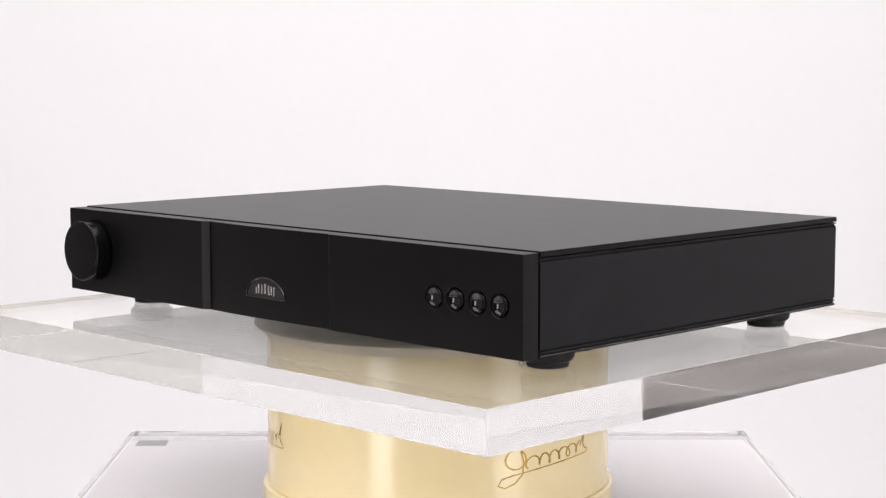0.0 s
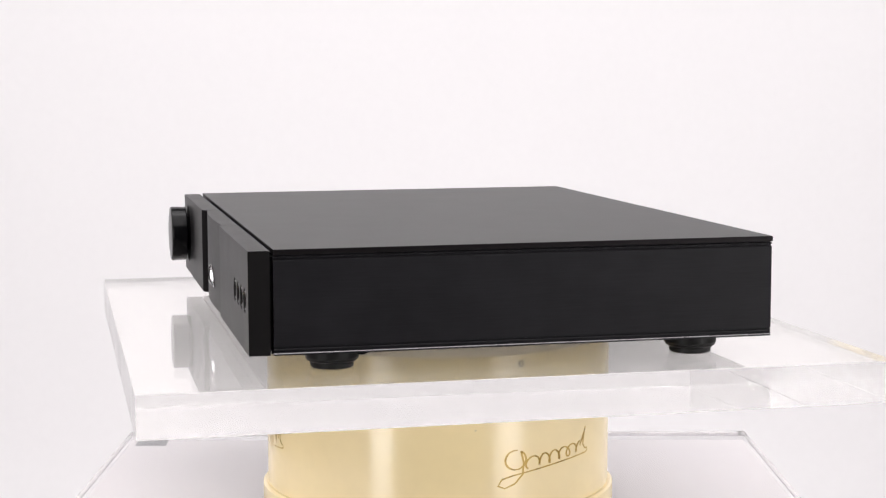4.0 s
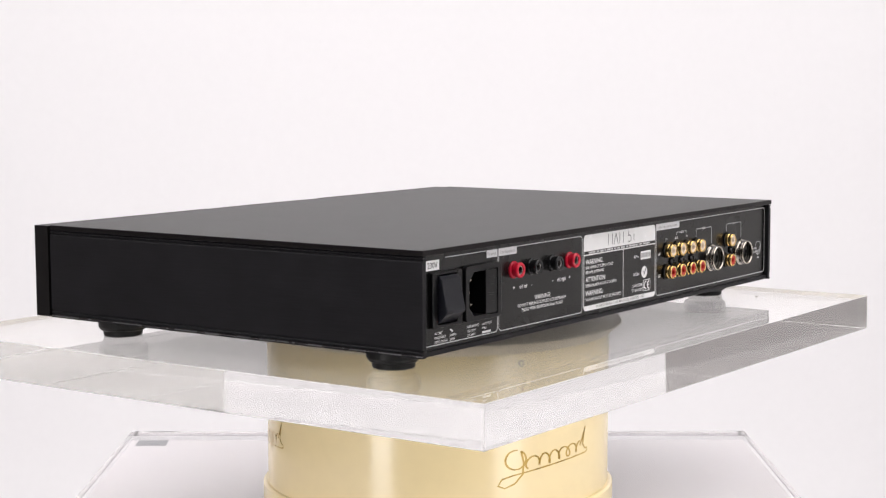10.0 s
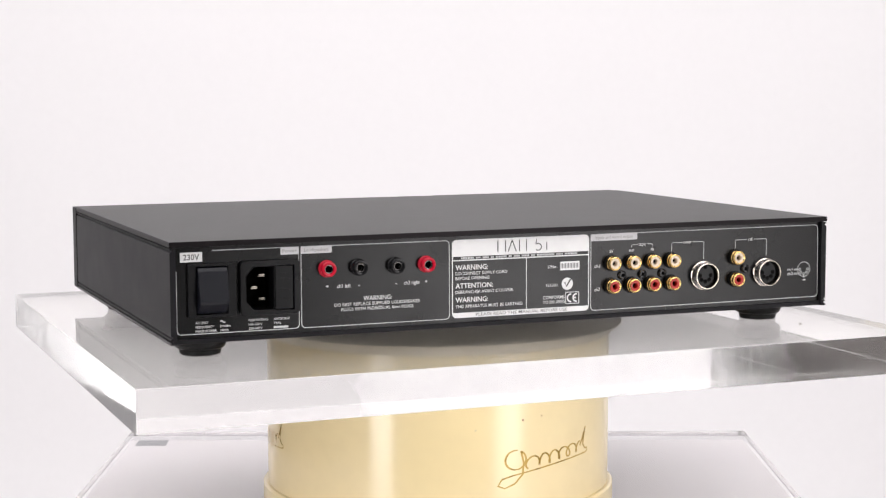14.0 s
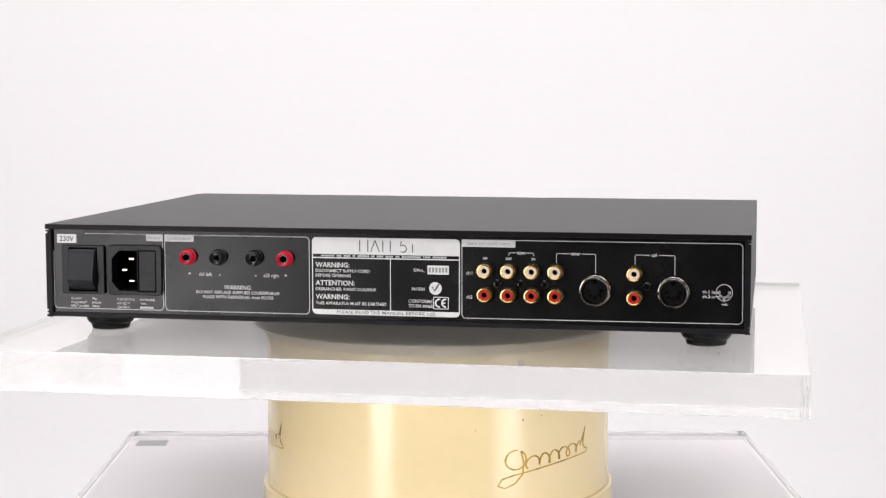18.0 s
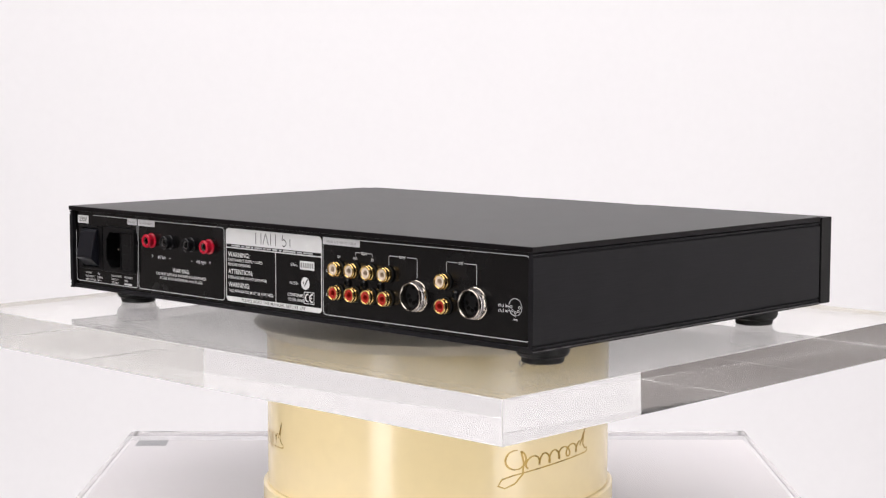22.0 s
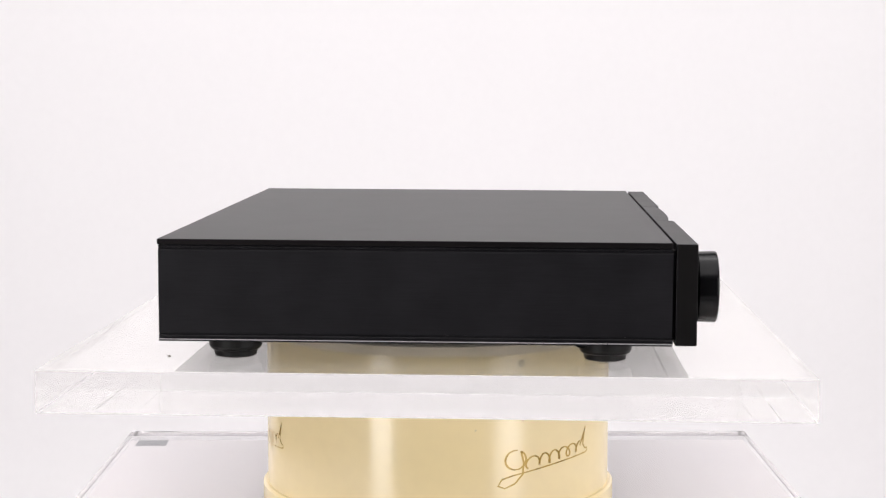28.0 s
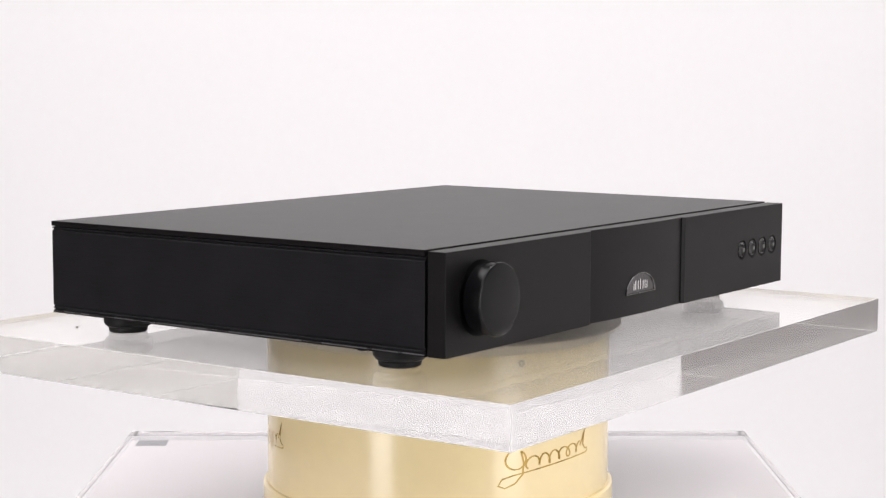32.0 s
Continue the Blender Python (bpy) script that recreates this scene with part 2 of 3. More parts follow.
def lettering(words, u, v, high, wide, w, mat, parent, m, align="LEFT", name="lettering"):
    """Printed words: capitals of that height, stretched to that width, with their baseline at v."""
    cu = bpy.data.curves.new("words", "FONT")
    cu.body, cu.size, cu.resolution_u, cu.fill_mode, cu.extrude, cu.offset = words, 1.0, 2, "FRONT", 0.0, 0.014 if high > 0.0028 else 0.004
    bm = curve_mesh(cu)
    xs = [q.co.x for q in bm.verts]
    x0, x1 = min(xs), max(xs)
    sx = wide / (x1 - x0)
    start = {"LEFT": u, "CENTER": u - wide / 2, "RIGHT": u - wide}[align]
    for q in bm.verts:
        q.co = ((q.co.x - x0) * sx + start, q.co.y * high / 0.70 + v, w)
    return part(name, bm, mat, parent, m=m)


def bars(rects, w, mat, parent, m, name="printed_bar"):
    """Plain printed bars: (u0, v0, u1, v1) each."""
    for u0, v0, u1, v1 in rects:
        part(name, box(u0, u1, v0, v1, w - 0.00004, w + 0.00004), mat, parent, m=m)


# ---- the studio: floor, walls, ceiling, paper sweep ----
def studio():
    t = 0.1
    floor = part("floor", box(-2.75, 2.75, -3.0, 2.4, -t, 0), FLOOR_PAINT)
    tagged(floor, "dark painted studio floor", "floor", kind="structure")
    ceiling = part("ceiling", box(-2.75, 2.75, -3.0, 2.4, 3.0, 3.0 + t), WALL_PAINT)
    tagged(ceiling, "dark painted studio ceiling", "ceiling", kind="structure")
    # added walls, out of view; the west one is split into dim and pale for reflections
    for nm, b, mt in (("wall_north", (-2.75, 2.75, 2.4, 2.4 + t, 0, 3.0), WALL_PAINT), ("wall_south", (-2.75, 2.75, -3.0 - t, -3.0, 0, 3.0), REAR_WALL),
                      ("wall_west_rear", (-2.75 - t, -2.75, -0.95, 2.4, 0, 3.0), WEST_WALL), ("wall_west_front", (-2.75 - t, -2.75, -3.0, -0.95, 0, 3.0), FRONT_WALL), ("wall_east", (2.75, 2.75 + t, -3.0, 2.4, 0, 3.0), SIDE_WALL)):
        tagged(part(nm, box(*b), mt), "unseen matt studio wall, its tone set for the light it reflects", "wall", kind="structure")
    # the seamless paper: up the wall, round a wide curve, onto the floor
    prof = [(2.0, 2.9), (2.0, 0.7)]
    for k in range(1, 13):
        a = radians(90 * k / 12)
        prof.append((1.35 + 0.65 * math.cos(a), 0.655 - 0.65 * math.sin(a)))
    prof.append((-2.6, 0.005))
    bm = bmesh.new()
    rows = []
    for k, (y, z) in enumerate(prof):
        j0, j1 = prof[max(k - 1, 0)], prof[min(k + 1, len(prof) - 1)]
        d = Vector((j1[0] - j0[0], j1[1] - j0[1])).normalized()
        ny, nz = -d.y * 0.002, d.x * 0.002
        rows.append([bm.verts.new((x, y + s * ny, z + s * nz)) for x in (-2.20, 2.70) for s in (0, 1)])
    for a, b in zip(rows, rows[1:]):
        for i, j in ((0, 2), (2, 3), (3, 1), (1, 0)):
            bm.faces.new((a[i], a[j], b[j], b[i]))
    for r in (rows[0], rows[-1]):
        bm.faces.new((r[0], r[1], r[3], r[2]))
    bmesh.ops.recalc_face_normals(bm, faces=bm.faces)
    tagged(part("backdrop", bm, PAPER, sharp=50), "seamless white paper backdrop sweeping down to the floor", "backdrop", kind="structure")


# ---- the stand: plinth, base sheet, enamel column, platter disc ----
COL_R = 0.1163


def on_column(s_deg, z, r):
    """A point on the column: degrees round from the side that faces the camera, to its right."""
    a = radians(s_deg)
    return Vector((r * math.sin(a), -r * math.cos(a), z))


def script_flourish(centre):
    """A looped gold flourish with a long underline, as lines of (degrees, height)."""
    lines = []
    cap = []
    for k in range(25):
        a = radians(80 + 340 * k / 24)
        cap.append((24.8 + 3.6 * math.cos(a), -0.0775 + 0.0062 * math.sin(a)))
    cap += [(27.6, -0.0800), (27.2, -0.0870), (24.5, -0.0925), (21.0, -0.0950), (18.8, -0.0932), (20.0, -0.0892), (24.0, -0.0872)]
    for k in range(1, 15):
        f = k / 14
        cap.append((24.0 + 31.0 * f, -0.0872 + 0.0062 * f + 0.0008 * math.sin(3.1 * f)))
    cap += [(56.3, -0.0800), (56.0, -0.0783), (54.5, -0.0780)]
    lines.append(cap)
    wave = []
    swing = (2.1, 0.7, 1.0, 0.9, 2.0, 0.8, 0.8)
    tall = (0.0037, 0.0031, 0.0038, 0.0032, 0.0036, 0.0031, 0.0030)
    for k in range(111):
        f = k / 110
        a = 2 * math.pi * 5.5 * f
        n = min(int(5.5 * f), 5)
        g = 5.5 * f - n
        w, h = swing[n] * (1 - g) + swing[n + 1] * g, tall[n] * (1 - g) + tall[n + 1] * g
        wave.append((29.3 + 22.5 * f - w * math.sin(a), -0.0800 + 0.0045 * f - h * math.cos(a)))
    lines.append(wave)
    lines.append([(51.8, -0.0755), (53.2, -0.0715), (54.6, -0.0665), (55.0, -0.0640), (54.2, -0.0690), (53.6, -0.0752), (54.6, -0.0775)])
    return [[(s + centre, z) for s, z in pts] for pts in lines]


def ribbon_on_column(lines, width, r):
    bm = bmesh.new()
    for pts in lines:
        left, right = [], []
        for k, (s, z) in enumerate(pts):
            a, b = pts[max(k - 1, 0)], pts[min(k + 1, len(pts) - 1)]
            d = Vector((radians(b[0] - a[0]) * r, b[1] - a[1])).normalized()
            w = width * (0.65 + 0.5 * abs(d.y))
            ds, dz = math.degrees(-d.y * w / 2 / r), d.x * w / 2
            left.append(bm.verts.new(on_column(s + ds, z + dz, r)))
            right.append(bm.verts.new(on_column(s - ds, z - dz, r)))
        for k in range(len(pts) - 1):
            bm.faces.new((left[k], right[k], right[k + 1], left[k + 1]))
    for f in bm.faces:
        f.normal_update()
        c = f.calc_center_median()
        if f.normal.x * c.x + f.normal.y * c.y < 0:
            f.normal_flip()
    return bm


def stand():
    plinth = part("plinth", box(-0.2452, 0.2456, -0.215, 0.190, 0.006, Z0 - 0.1480, 0.002), PLINTH_PAINT)
    tagged(plinth, "lavender-grey painted display plinth under the base sheet", "display plinth")
    stand_ob = new("display_stand")
    tagged(stand_ob, "cream enamelled round column with gold script on clear acrylic", "display stand")
    base = part("base_sheet", box(-0.2472, 0.2476, -0.222, 0.203, Z0 - 0.1484, Z0 - 0.1243, 0.0003, 1), ACRYLIC_BASE, stand_ob, "thick clear acrylic sheet lying on the plinth")
    base.visible_shadow = False
    part("corner_pad", box(-0.2388, -0.2148, 0.168, 0.188, Z0 - 0.1481, Z0 - 0.1476), PAD, stand_ob, "small grey pad under the sheet's corner")
    up = at(0, 0, Z0)
    col = part("drum", lathe([(0, -0.0298), (COL_R - 0.0001, -0.0298), (COL_R, -0.0300), (COL_R, -0.1115), (COL_R - 0.002, -0.1116), (0, -0.1116)], 160), ENAMEL, stand_ob, "cream gloss enamelled drum", up)
    part("foot_ring", lathe([(0, -0.1117), (0.1180, -0.1117), (0.1195, -0.1128), (0.1197, -0.1225), (0.1188, -0.1240), (0, -0.1240)], 160), ENAMEL, stand_ob, m=up)
    for c in (0, -116.5, 121):
        part("script_flourish", ribbon_on_column(script_flourish(c), 0.0012, COL_R + 0.00012), GOLD_PRINT, col, "old gold script flourish", up)
    for s, z, r, mt in ((26.6, -0.0365, 0.0021, SPECK), (27.2, -0.0525, 0.0007, RUST), (11.5, -0.0570, 0.0004, SPECK), (34, -0.051, 0.0003, RUST)):
        turn = up @ Matrix.Translation(on_column(s, z, COL_R)) @ pose(0, 0, 0, 0, 0, s) @ pose(0, 0, 0, 90)
        part("paint_chip", lathe([(r, -0.0004), (r, 0.0003), (r * 0.72, 0.0006), (r * 0.6, 0.0002), (r * 0.6, -0.0004)], 18), mt, col, "small dark chip in the enamel", turn)


def platter():
    top = new("turntable_platter")
    tagged(top, "thick clear acrylic platter turning on a pale disc above the column", "turntable platter")
    part("platter_disc", lathe([(0, -0.0317), (0.1165, -0.0317), (0.1180, -0.0304), (0.1215, -0.0278), (0.1243, -0.0256), (0.1250, -0.0250), (0.1247, -0.0244), (0.1240, -0.0242), (0.1226, -0.0242), (0.1222, -0.0246), (0.1216, -0.0246), (0.1212, -0.0242), (0.1150, -0.0242), (0.1146, -0.0245), (0.1140, -0.0245), (0.1136, -0.0242), (0, -0.0242)], 160), DISC, top, "pale satin disc under the acrylic", at(-0.0036, 0.0035))
    slab = part("acrylic_slab", box(-0.2484, 0.2484, -0.2128, 0.2124, -0.0241, 0, 0.00015, 1), ACRYLIC, top, "thick clear acrylic sheet")
    slab.visible_shadow = False
    slab.data.materials.append(ACRYLIC_EDGE)
    slab.data.materials.append(ACRYLIC_CHAMFER)
    for face in slab.data.polygons:
        flat = max(abs(face.normal.x), abs(face.normal.y), abs(face.normal.z)) > 0.95
        face.material_index = 2 if not flat else (1 if abs(face.normal.z) < 0.5 else 0)
    part("pit", lathe([(0, -0.0002), (0.0011, -0.0002), (0.0009, 0.0005), (0, 0.0006)], 12), SPECK, slab, "small dark chip in the acrylic", at(-0.198, 0.1485))
    part("pit", lathe([(0, -0.0002), (0.0005, -0.0002), (0.0004, 0.0003), (0, 0.0004)], 10), SPECK, slab, "tiny dark chip in the acrylic", at(-0.236, -0.05))
    rnd = random.Random(7)
    for k in range(34):
        a, r = rnd.uniform(0, 2 * math.pi), rnd.choice((0.118, 0.112, 0.106, 0.098)) + rnd.uniform(-0.004, 0.004)
        x, y = r * math.cos(a) - 0.0036, r * math.sin(a) + 0.0035
        n, pts = 14, []
        long, short, turn = rnd.uniform(0.0012, 0.0060), rnd.uniform(0.0004, 0.0011), rnd.uniform(0, math.pi)
        for j in range(n):
            a = 2 * math.pi * j / n
            u, v = long * math.cos(a) * rnd.uniform(0.7, 1.1), short * math.sin(a) * rnd.uniform(0.5, 1.3)
            pts.append((x + u * math.cos(turn) - v * math.sin(turn), y + u * math.sin(turn) + v * math.cos(turn)))
        part("adhesive_mark", plate([pts], 0.00004, -0.02418), GLUE, top, "pale dried adhesive mark")
    return top


# ---- the amplifier; x to its right as seen from the front, y to its back ----
def extrude_plan(pts, z0, z1, bevel=0.0):
    bm = bmesh.new()
    lo = [bm.verts.new((x, y, z0)) for x, y in pts]
    f = bm.faces.new(lo)
    r = bmesh.ops.extrude_face_region(bm, geom=[f])
    vs = [g for g in r["geom"] if isinstance(g, bmesh.types.BMVert)]
    bmesh.ops.translate(bm, vec=(0, 0, z1 - z0), verts=vs)
    bmesh.ops.recalc_face_normals(bm, faces=bm.faces)
    if bevel:
        es = [e for e in bm.edges if len(e.link_faces) == 2 and e.calc_face_angle(0) > radians(30)]
        bmesh.ops.bevel(bm, geom=es, offset=bevel, segments=2, affect="EDGES", profile=0.5)
    return bm


def extrude_side(pts, y0, y1):
    """A profile of (x, z) pairs run from y0 to y1."""
    bm = bmesh.new()
    a = [bm.verts.new((x, y0, z)) for x, z in pts]
    b = [bm.verts.new((x, y1, z)) for x, z in pts]
    n = len(pts)
    for k in range(n):
        bm.faces.new((a[k], a[(k + 1) % n], b[(k + 1) % n], b[k]))
    bm.faces.new(a)
    bm.faces.new(b)
    bmesh.ops.recalc_face_normals(bm, faces=bm.faces)
    return bm


BUTTONS = (0.1484, 0.1650, 0.1816, 0.1982)
BOTTOM, TOP = 0.0117, 0.0694
FACE = -0.1503
BACK = 0.1480        # the rear panel's face


def casework(amp):
    lid = part("lid", box(-0.2153, 0.2153, -0.1364, 0.1513, 0.0663, TOP, 0.00035), LID_BLACK, amp, "black anodised aluminium top sheet")
    for s in (-1, 1):
        prof = [(0.2117, BOTTOM), (0.2153, BOTTOM), (0.2153, 0.0127), (0.2148, 0.0132), (0.2138, 0.0135), (0.2138, 0.0141), (0.2151, 0.0143), (0.2151, 0.0149), (0.2147, 0.0153), (0.2139, 0.0156),
                (0.2139, 0.0163), (0.2151, 0.0165), (0.2151, 0.0631), (0.2146, 0.0636), (0.2138, 0.0640), (0.2138, 0.0647), (0.2149, 0.0649), (0.2151, 0.0651), (0.2151, 0.0654), (0.2147, 0.0657), (0.2130, 0.0658), (0.2130, 0.0663), (0.2117, 0.0663)]
        side = part("side_panel", extrude_side([(s * x, z) for x, z in prof], -0.1366, 0.1507), ANODISED, amp, "black side extrusion with fine grooves")
        # added pale metal strip: the lip's highlight put into colour and shape
        part("lip_glint", extrude_side([(s * x, z) for x, z in ((0.2152, 0.0124), (0.21545, 0.0126), (0.2152, 0.0130), (0.2147, 0.0131))], -0.1366, 0.1507), LIP_GLINT, side, "thin bright strip standing in for the glint along the lip")
    part("base_tray", box(-0.2117, 0.2117, -0.1374, 0.1497, BOTTOM + 0.0002, 0.0145, 0.0003), ANODISED, amp)
    # black sheet: the shade in the gap behind the fascia, put into colour
    part("gap_shade_sheet", box(-0.2110, 0.2110, -0.1390, -0.1340, 0.0150, 0.0650), GAP, amp, "black sheet for the shade in the gap behind the fascia")
    # fascia: two end blocks and a bowed middle block, set back at its ends
    z0, z1 = BOTTOM + 0.0002, TOP - 0.0006
    yb = -0.1385
    left = part("fascia_end", extrude_plan([(-0.2153, yb), (-0.2153, FACE), (-0.0634, FACE), (-0.0583, FACE + 0.0029), (-0.0583, yb)], z0, z1, 0.0003), FASCIA, amp, "flat black fascia block with the volume knob")
    # the block with the buttons: a solid behind, a front skin with four round holes, a chamfer beside the middle block
    bm = extrude_plan([(0.0585, yb), (0.0585, FACE + 0.0030), (0.2153, FACE + 0.0030), (0.2153, yb)], z0, z1)
    skin = plate([rounded(0.0606, z0, 0.2153, z1, 0.0001, 2)] + [ring_pts(u, 0.0401, 0.0072, 40) for u in BUTTONS], 0.0030, -FACE - 0.0030)
    skin.transform(FRONT)
    wedge = extrude_plan([(0.0585, FACE + 0.0030), (0.0585, FACE + 0.0016), (0.0606, FACE), (0.0606, FACE + 0.0030)], z0, z1)
    for piece in (skin, wedge):
        me = bpy.data.meshes.new("piece")
        piece.to_mesh(me)
        piece.free()
        bm.from_mesh(me)
        bpy.data.meshes.remove(me)
    right = part("fascia_end", bm, FASCIA, amp, "flat black fascia block with four buttons")
    bow = [(-0.0580 + 0.1162 * k / 24, FACE + (0.0030 if k < 12 else 0.0016) * (abs(-1 + 2 * k / 24) ** 2.2) + 0.0004) for k in range(25)]
    mid = part("fascia_middle", extrude_plan([(-0.0580, yb)] + bow + [(0.0582, yb)], z0, z1, 0.0002), FASCIA, amp, "bowed black fascia block with a half-moon lens")
    # half-moon lens
    n = 20
    arc = [(0.0004 + 0.0190 * math.cos(math.pi * k / n), 0.0250 + 0.0132 * math.sin(math.pi * k / n)) for k in range(n + 1)]
    inner = [(0.0004 + 0.0181 * math.cos(math.pi * k / n), 0.0257 + 0.0118 * math.sin(math.pi * k / n)) for k in range(n + 1)]
    part("lens_rim", plate([arc, inner], 0.0019, 0.1488, 0.0004), RIM_DARK, mid, "thin polished dark metal rim", FRONT)
    lens = plate([inner], 0.0012, 0.1488, 0.0002)
    part("half_moon_lens", lens, LENS_SMOKY, mid, "glossy smoky half-moon lens", FRONT)
    for u, h in ((-0.0085, 0.0042), (-0.0062, 0.0060), (-0.0030, 0.0058), (0.0000, 0.0066), (0.0034, 0.0058), (0.0060, 0.0056), (0.0086, 0.0052)):
        part("lens_rib", box(u - 0.0006, u + 0.0006, 0.0275, 0.0275 + h, 0.1498, 0.1503, 0.0002), LENS_MARK, mid, m=FRONT)
    # push buttons: glossy dishes in round wells
    for u in BUTTONS:
        spot = FRONT @ at(u, 0.0401, -FACE)
        part("button_well", lathe([(0.0073, -0.0001), (0.0072, 0.0), (0.0069, -0.0003), (0.0064, -0.0014), (0.0060, -0.0016), (0.0058, -0.0029)], 48), FASCIA, right, "round dished well of a push button", spot)
        dish = [(0.0056, -0.0029), (0.0056, -0.0006), (0.0054, -0.0003), (0.0050, -0.0002)] + [(0.0047 * math.sin(radians(a)) / math.sin(radians(44)), -0.0004 + 0.0066 * (math.cos(radians(44)) - math.cos(radians(a)))) for a in range(44, 0, -4)] + [(0, -0.00226)]
        part("push_button", lathe(dish, 40), BUTTON_BLACK, right, "glossy dished black push button", spot)
    # volume knob; a matt black ring puts the shade of the gap behind it into colour
    kn = FRONT @ at(-0.1828, 0.0415, -FACE)
    knob = part("volume_knob", lathe([(0, 0.0022), (0.0196, 0.0022), (0.0201, 0.0027), (0.0204, 0.0124), (0.0201, 0.0132), (0.0194, 0.0136), (0.0155, 0.0141), (0.0085, 0.0144), (0, 0.0145)], 72), KNOB, amp, "round soft-black volume knob", kn)
    part("knob_gap_shade", lathe([(0.0210, -0.001), (0.0210, 0.0001), (0.0120, 0.0002), (0.0120, 0.0026)], 64), GAP, knob, "black ring for the shaded gap behind the knob", kn)
    # feet
    for x in (-0.1890, 0.1890):
        for y in (-0.1010, 0.1116):
            foot = part("foot", lathe([(0, 0.0119), (0.0150, 0.0119), (0.0153, 0.0100), (0.0152, 0.0062), (0.0143, 0.0044), (0.0128, 0.0036), (0.0125, 0.0030), (0, 0.0030)], 48), RUBBER, amp, "round black foot", at(x, y))
            part("foot_pad", lathe([(0, 0.0031), (0.0122, 0.0031), (0.0121, 0.0008), (0.0114, 0.0001), (0, 0.0001)], 40), RUBBER, foot, "black rubber pad", at(x, y))
    for x, y in ((0.2050, -0.0870), (-0.2050, -0.0870)):
        part("base_screw", lathe([(0, 0.0119), (0.0036, 0.0119), (0.0034, 0.0100), (0.0024, 0.0092), (0, 0.0090)], 20), GAP, amp, "dark base screw head", at(x, y))


RZ = -0.0021         # the tilt and lift of the platter taken off heights on the rear panel


def rear(amp):
    W = BACK
    hole_sw = rounded(-0.2005, 0.0290 + RZ, -0.1785, 0.0580 + RZ, 0.001)
    hole_iec = rounded(-0.1735, 0.0300 + RZ, -0.1425, 0.0575 + RZ, 0.001)
    panel = part("rear_panel", plate([[(-0.2117, 0.0146), (0.2117, 0.0146), (0.2117, 0.0662), (-0.2117, 0.0662)], hole_sw, hole_iec], 0.0015, W - 0.0015), REAR_PAINT, amp, "satin black rear panel with white print", REAR)
    P = W + 0.00005

    def frame_lines(lines, width=0.00044, mat=INK_SOFT):
        part("printed_border", stroke(lines, width, 0.00005, W), mat, panel, m=REAR)

    def corner(cu, cv, a0, r=0.0025):
        return [(cu + r * math.cos(radians(a0 + 15 * k)), cv + r * math.sin(radians(a0 + 15 * k))) for k in range(7)]

    b, t = 0.0191 + RZ, 0.0658 + RZ
    # borders of the three groups
    frame_lines([[(-0.2115 + 0.0005, 0.0547 + RZ)] + corner(-0.2085, b + 0.0025, 180) + corner(-0.1424, b + 0.0025, 270) + [(-0.1399, t), (-0.1903, t)]])
    frame_lines([[(-0.1385, t)] + corner(-0.1360, b + 0.0025, 180) + corner(-0.0496, b + 0.0025, 270) + corner(-0.0496, t - 0.0025, 0) + [(-0.1385, t)]])
    frame_lines([[(0.0464, t)] + corner(0.0489, b + 0.0025, 180) + corner(0.2082, b + 0.0030, 270) + corner(0.2078, t - 0.0022, 0) + [(0.0464, t)]])
    # tabs with group titles
    for u0, u1, words in ((-0.1506, -0.1399, "Power"), (-0.1385, -0.1200, "Loudspeakers"), (0.0464, 0.0784, "inputs and record output")):
        part("title_tab", plate([rounded(u0, t - 0.0041, u1, t + 0.0002, 0.0006, 3)], 0.00006, W), TAB_GREY, panel, "pale grey title tab", REAR)
        lettering(words, (u0 + u1) / 2, t - 0.0029, 0.0019, (u1 - u0) * 0.80, W + 0.0001, INK_GREY, panel, REAR, "CENTER")
    # voltage sticker
    part("voltage_sticker", plate([rounded(-0.2087, 0.0597 + RZ, -0.1960, 0.0652 + RZ, 0.0003, 2)], 0.0001, W), LABEL_WHITE, panel, "white voltage sticker", REAR)
    lettering("230V", -0.2023, 0.0609 + RZ, 0.0032, 0.0092, W + 0.00015, INK_DARK, panel, REAR, "CENTER")
    # small print under the mains parts
    y1, y2, y3 = 0.0246 + RZ, 0.0222 + RZ, 0.0199 + RZ
    for words, u, v, wd in (("AC ONLY", -0.2004, y1, 0.0072), ("FREQUENCY", -0.2004, y2, 0.0105), ("INPUT POWER:", -0.2004, y3, 0.0122), ("50/60Hz", -0.1865, y2, 0.0062), ("240VA", -0.1865, y3, 0.0050),
                            ("FUSE RATING", -0.1698, y1, 0.0112), ("100-120 V", -0.1698, y2, 0.0080), ("220-240 V", -0.1698, y3, 0.0080), ("ANTISURGE", -0.1552, y1, 0.0098)):
        lettering(words, u, v, 0.0014, wd, P, INK, panel, REAR)
    part("printed_mark", stroke([[(-0.1862 + 0.0028 * k / 12, y1 + 0.0008 + 0.0007 * math.sin(2 * math.pi * k / 12)) for k in range(13)]], 0.0005, 0.00005, W), INK, panel, m=REAR)
    lettering("T4AL", -0.1552, y2, 0.0014, 0.0045, P, INK, panel, REAR)
    bars([(-0.1552, y3, -0.1465, y3 + 0.0012)], P, INK_SOFT, panel, REAR)

    # mains rocker switch
    z = RZ
    sw = part("mains_switch", plate([rounded(-0.2050, 0.0284 + z, -0.1772, 0.0586 + z, 0.0012), rounded(-0.2002, 0.0300 + z, -0.1820, 0.0570 + z, 0.0006)], 0.0028, W - 0.0006, 0.0004), SOCKET_BLACK, amp, "black rocker switch", REAR)
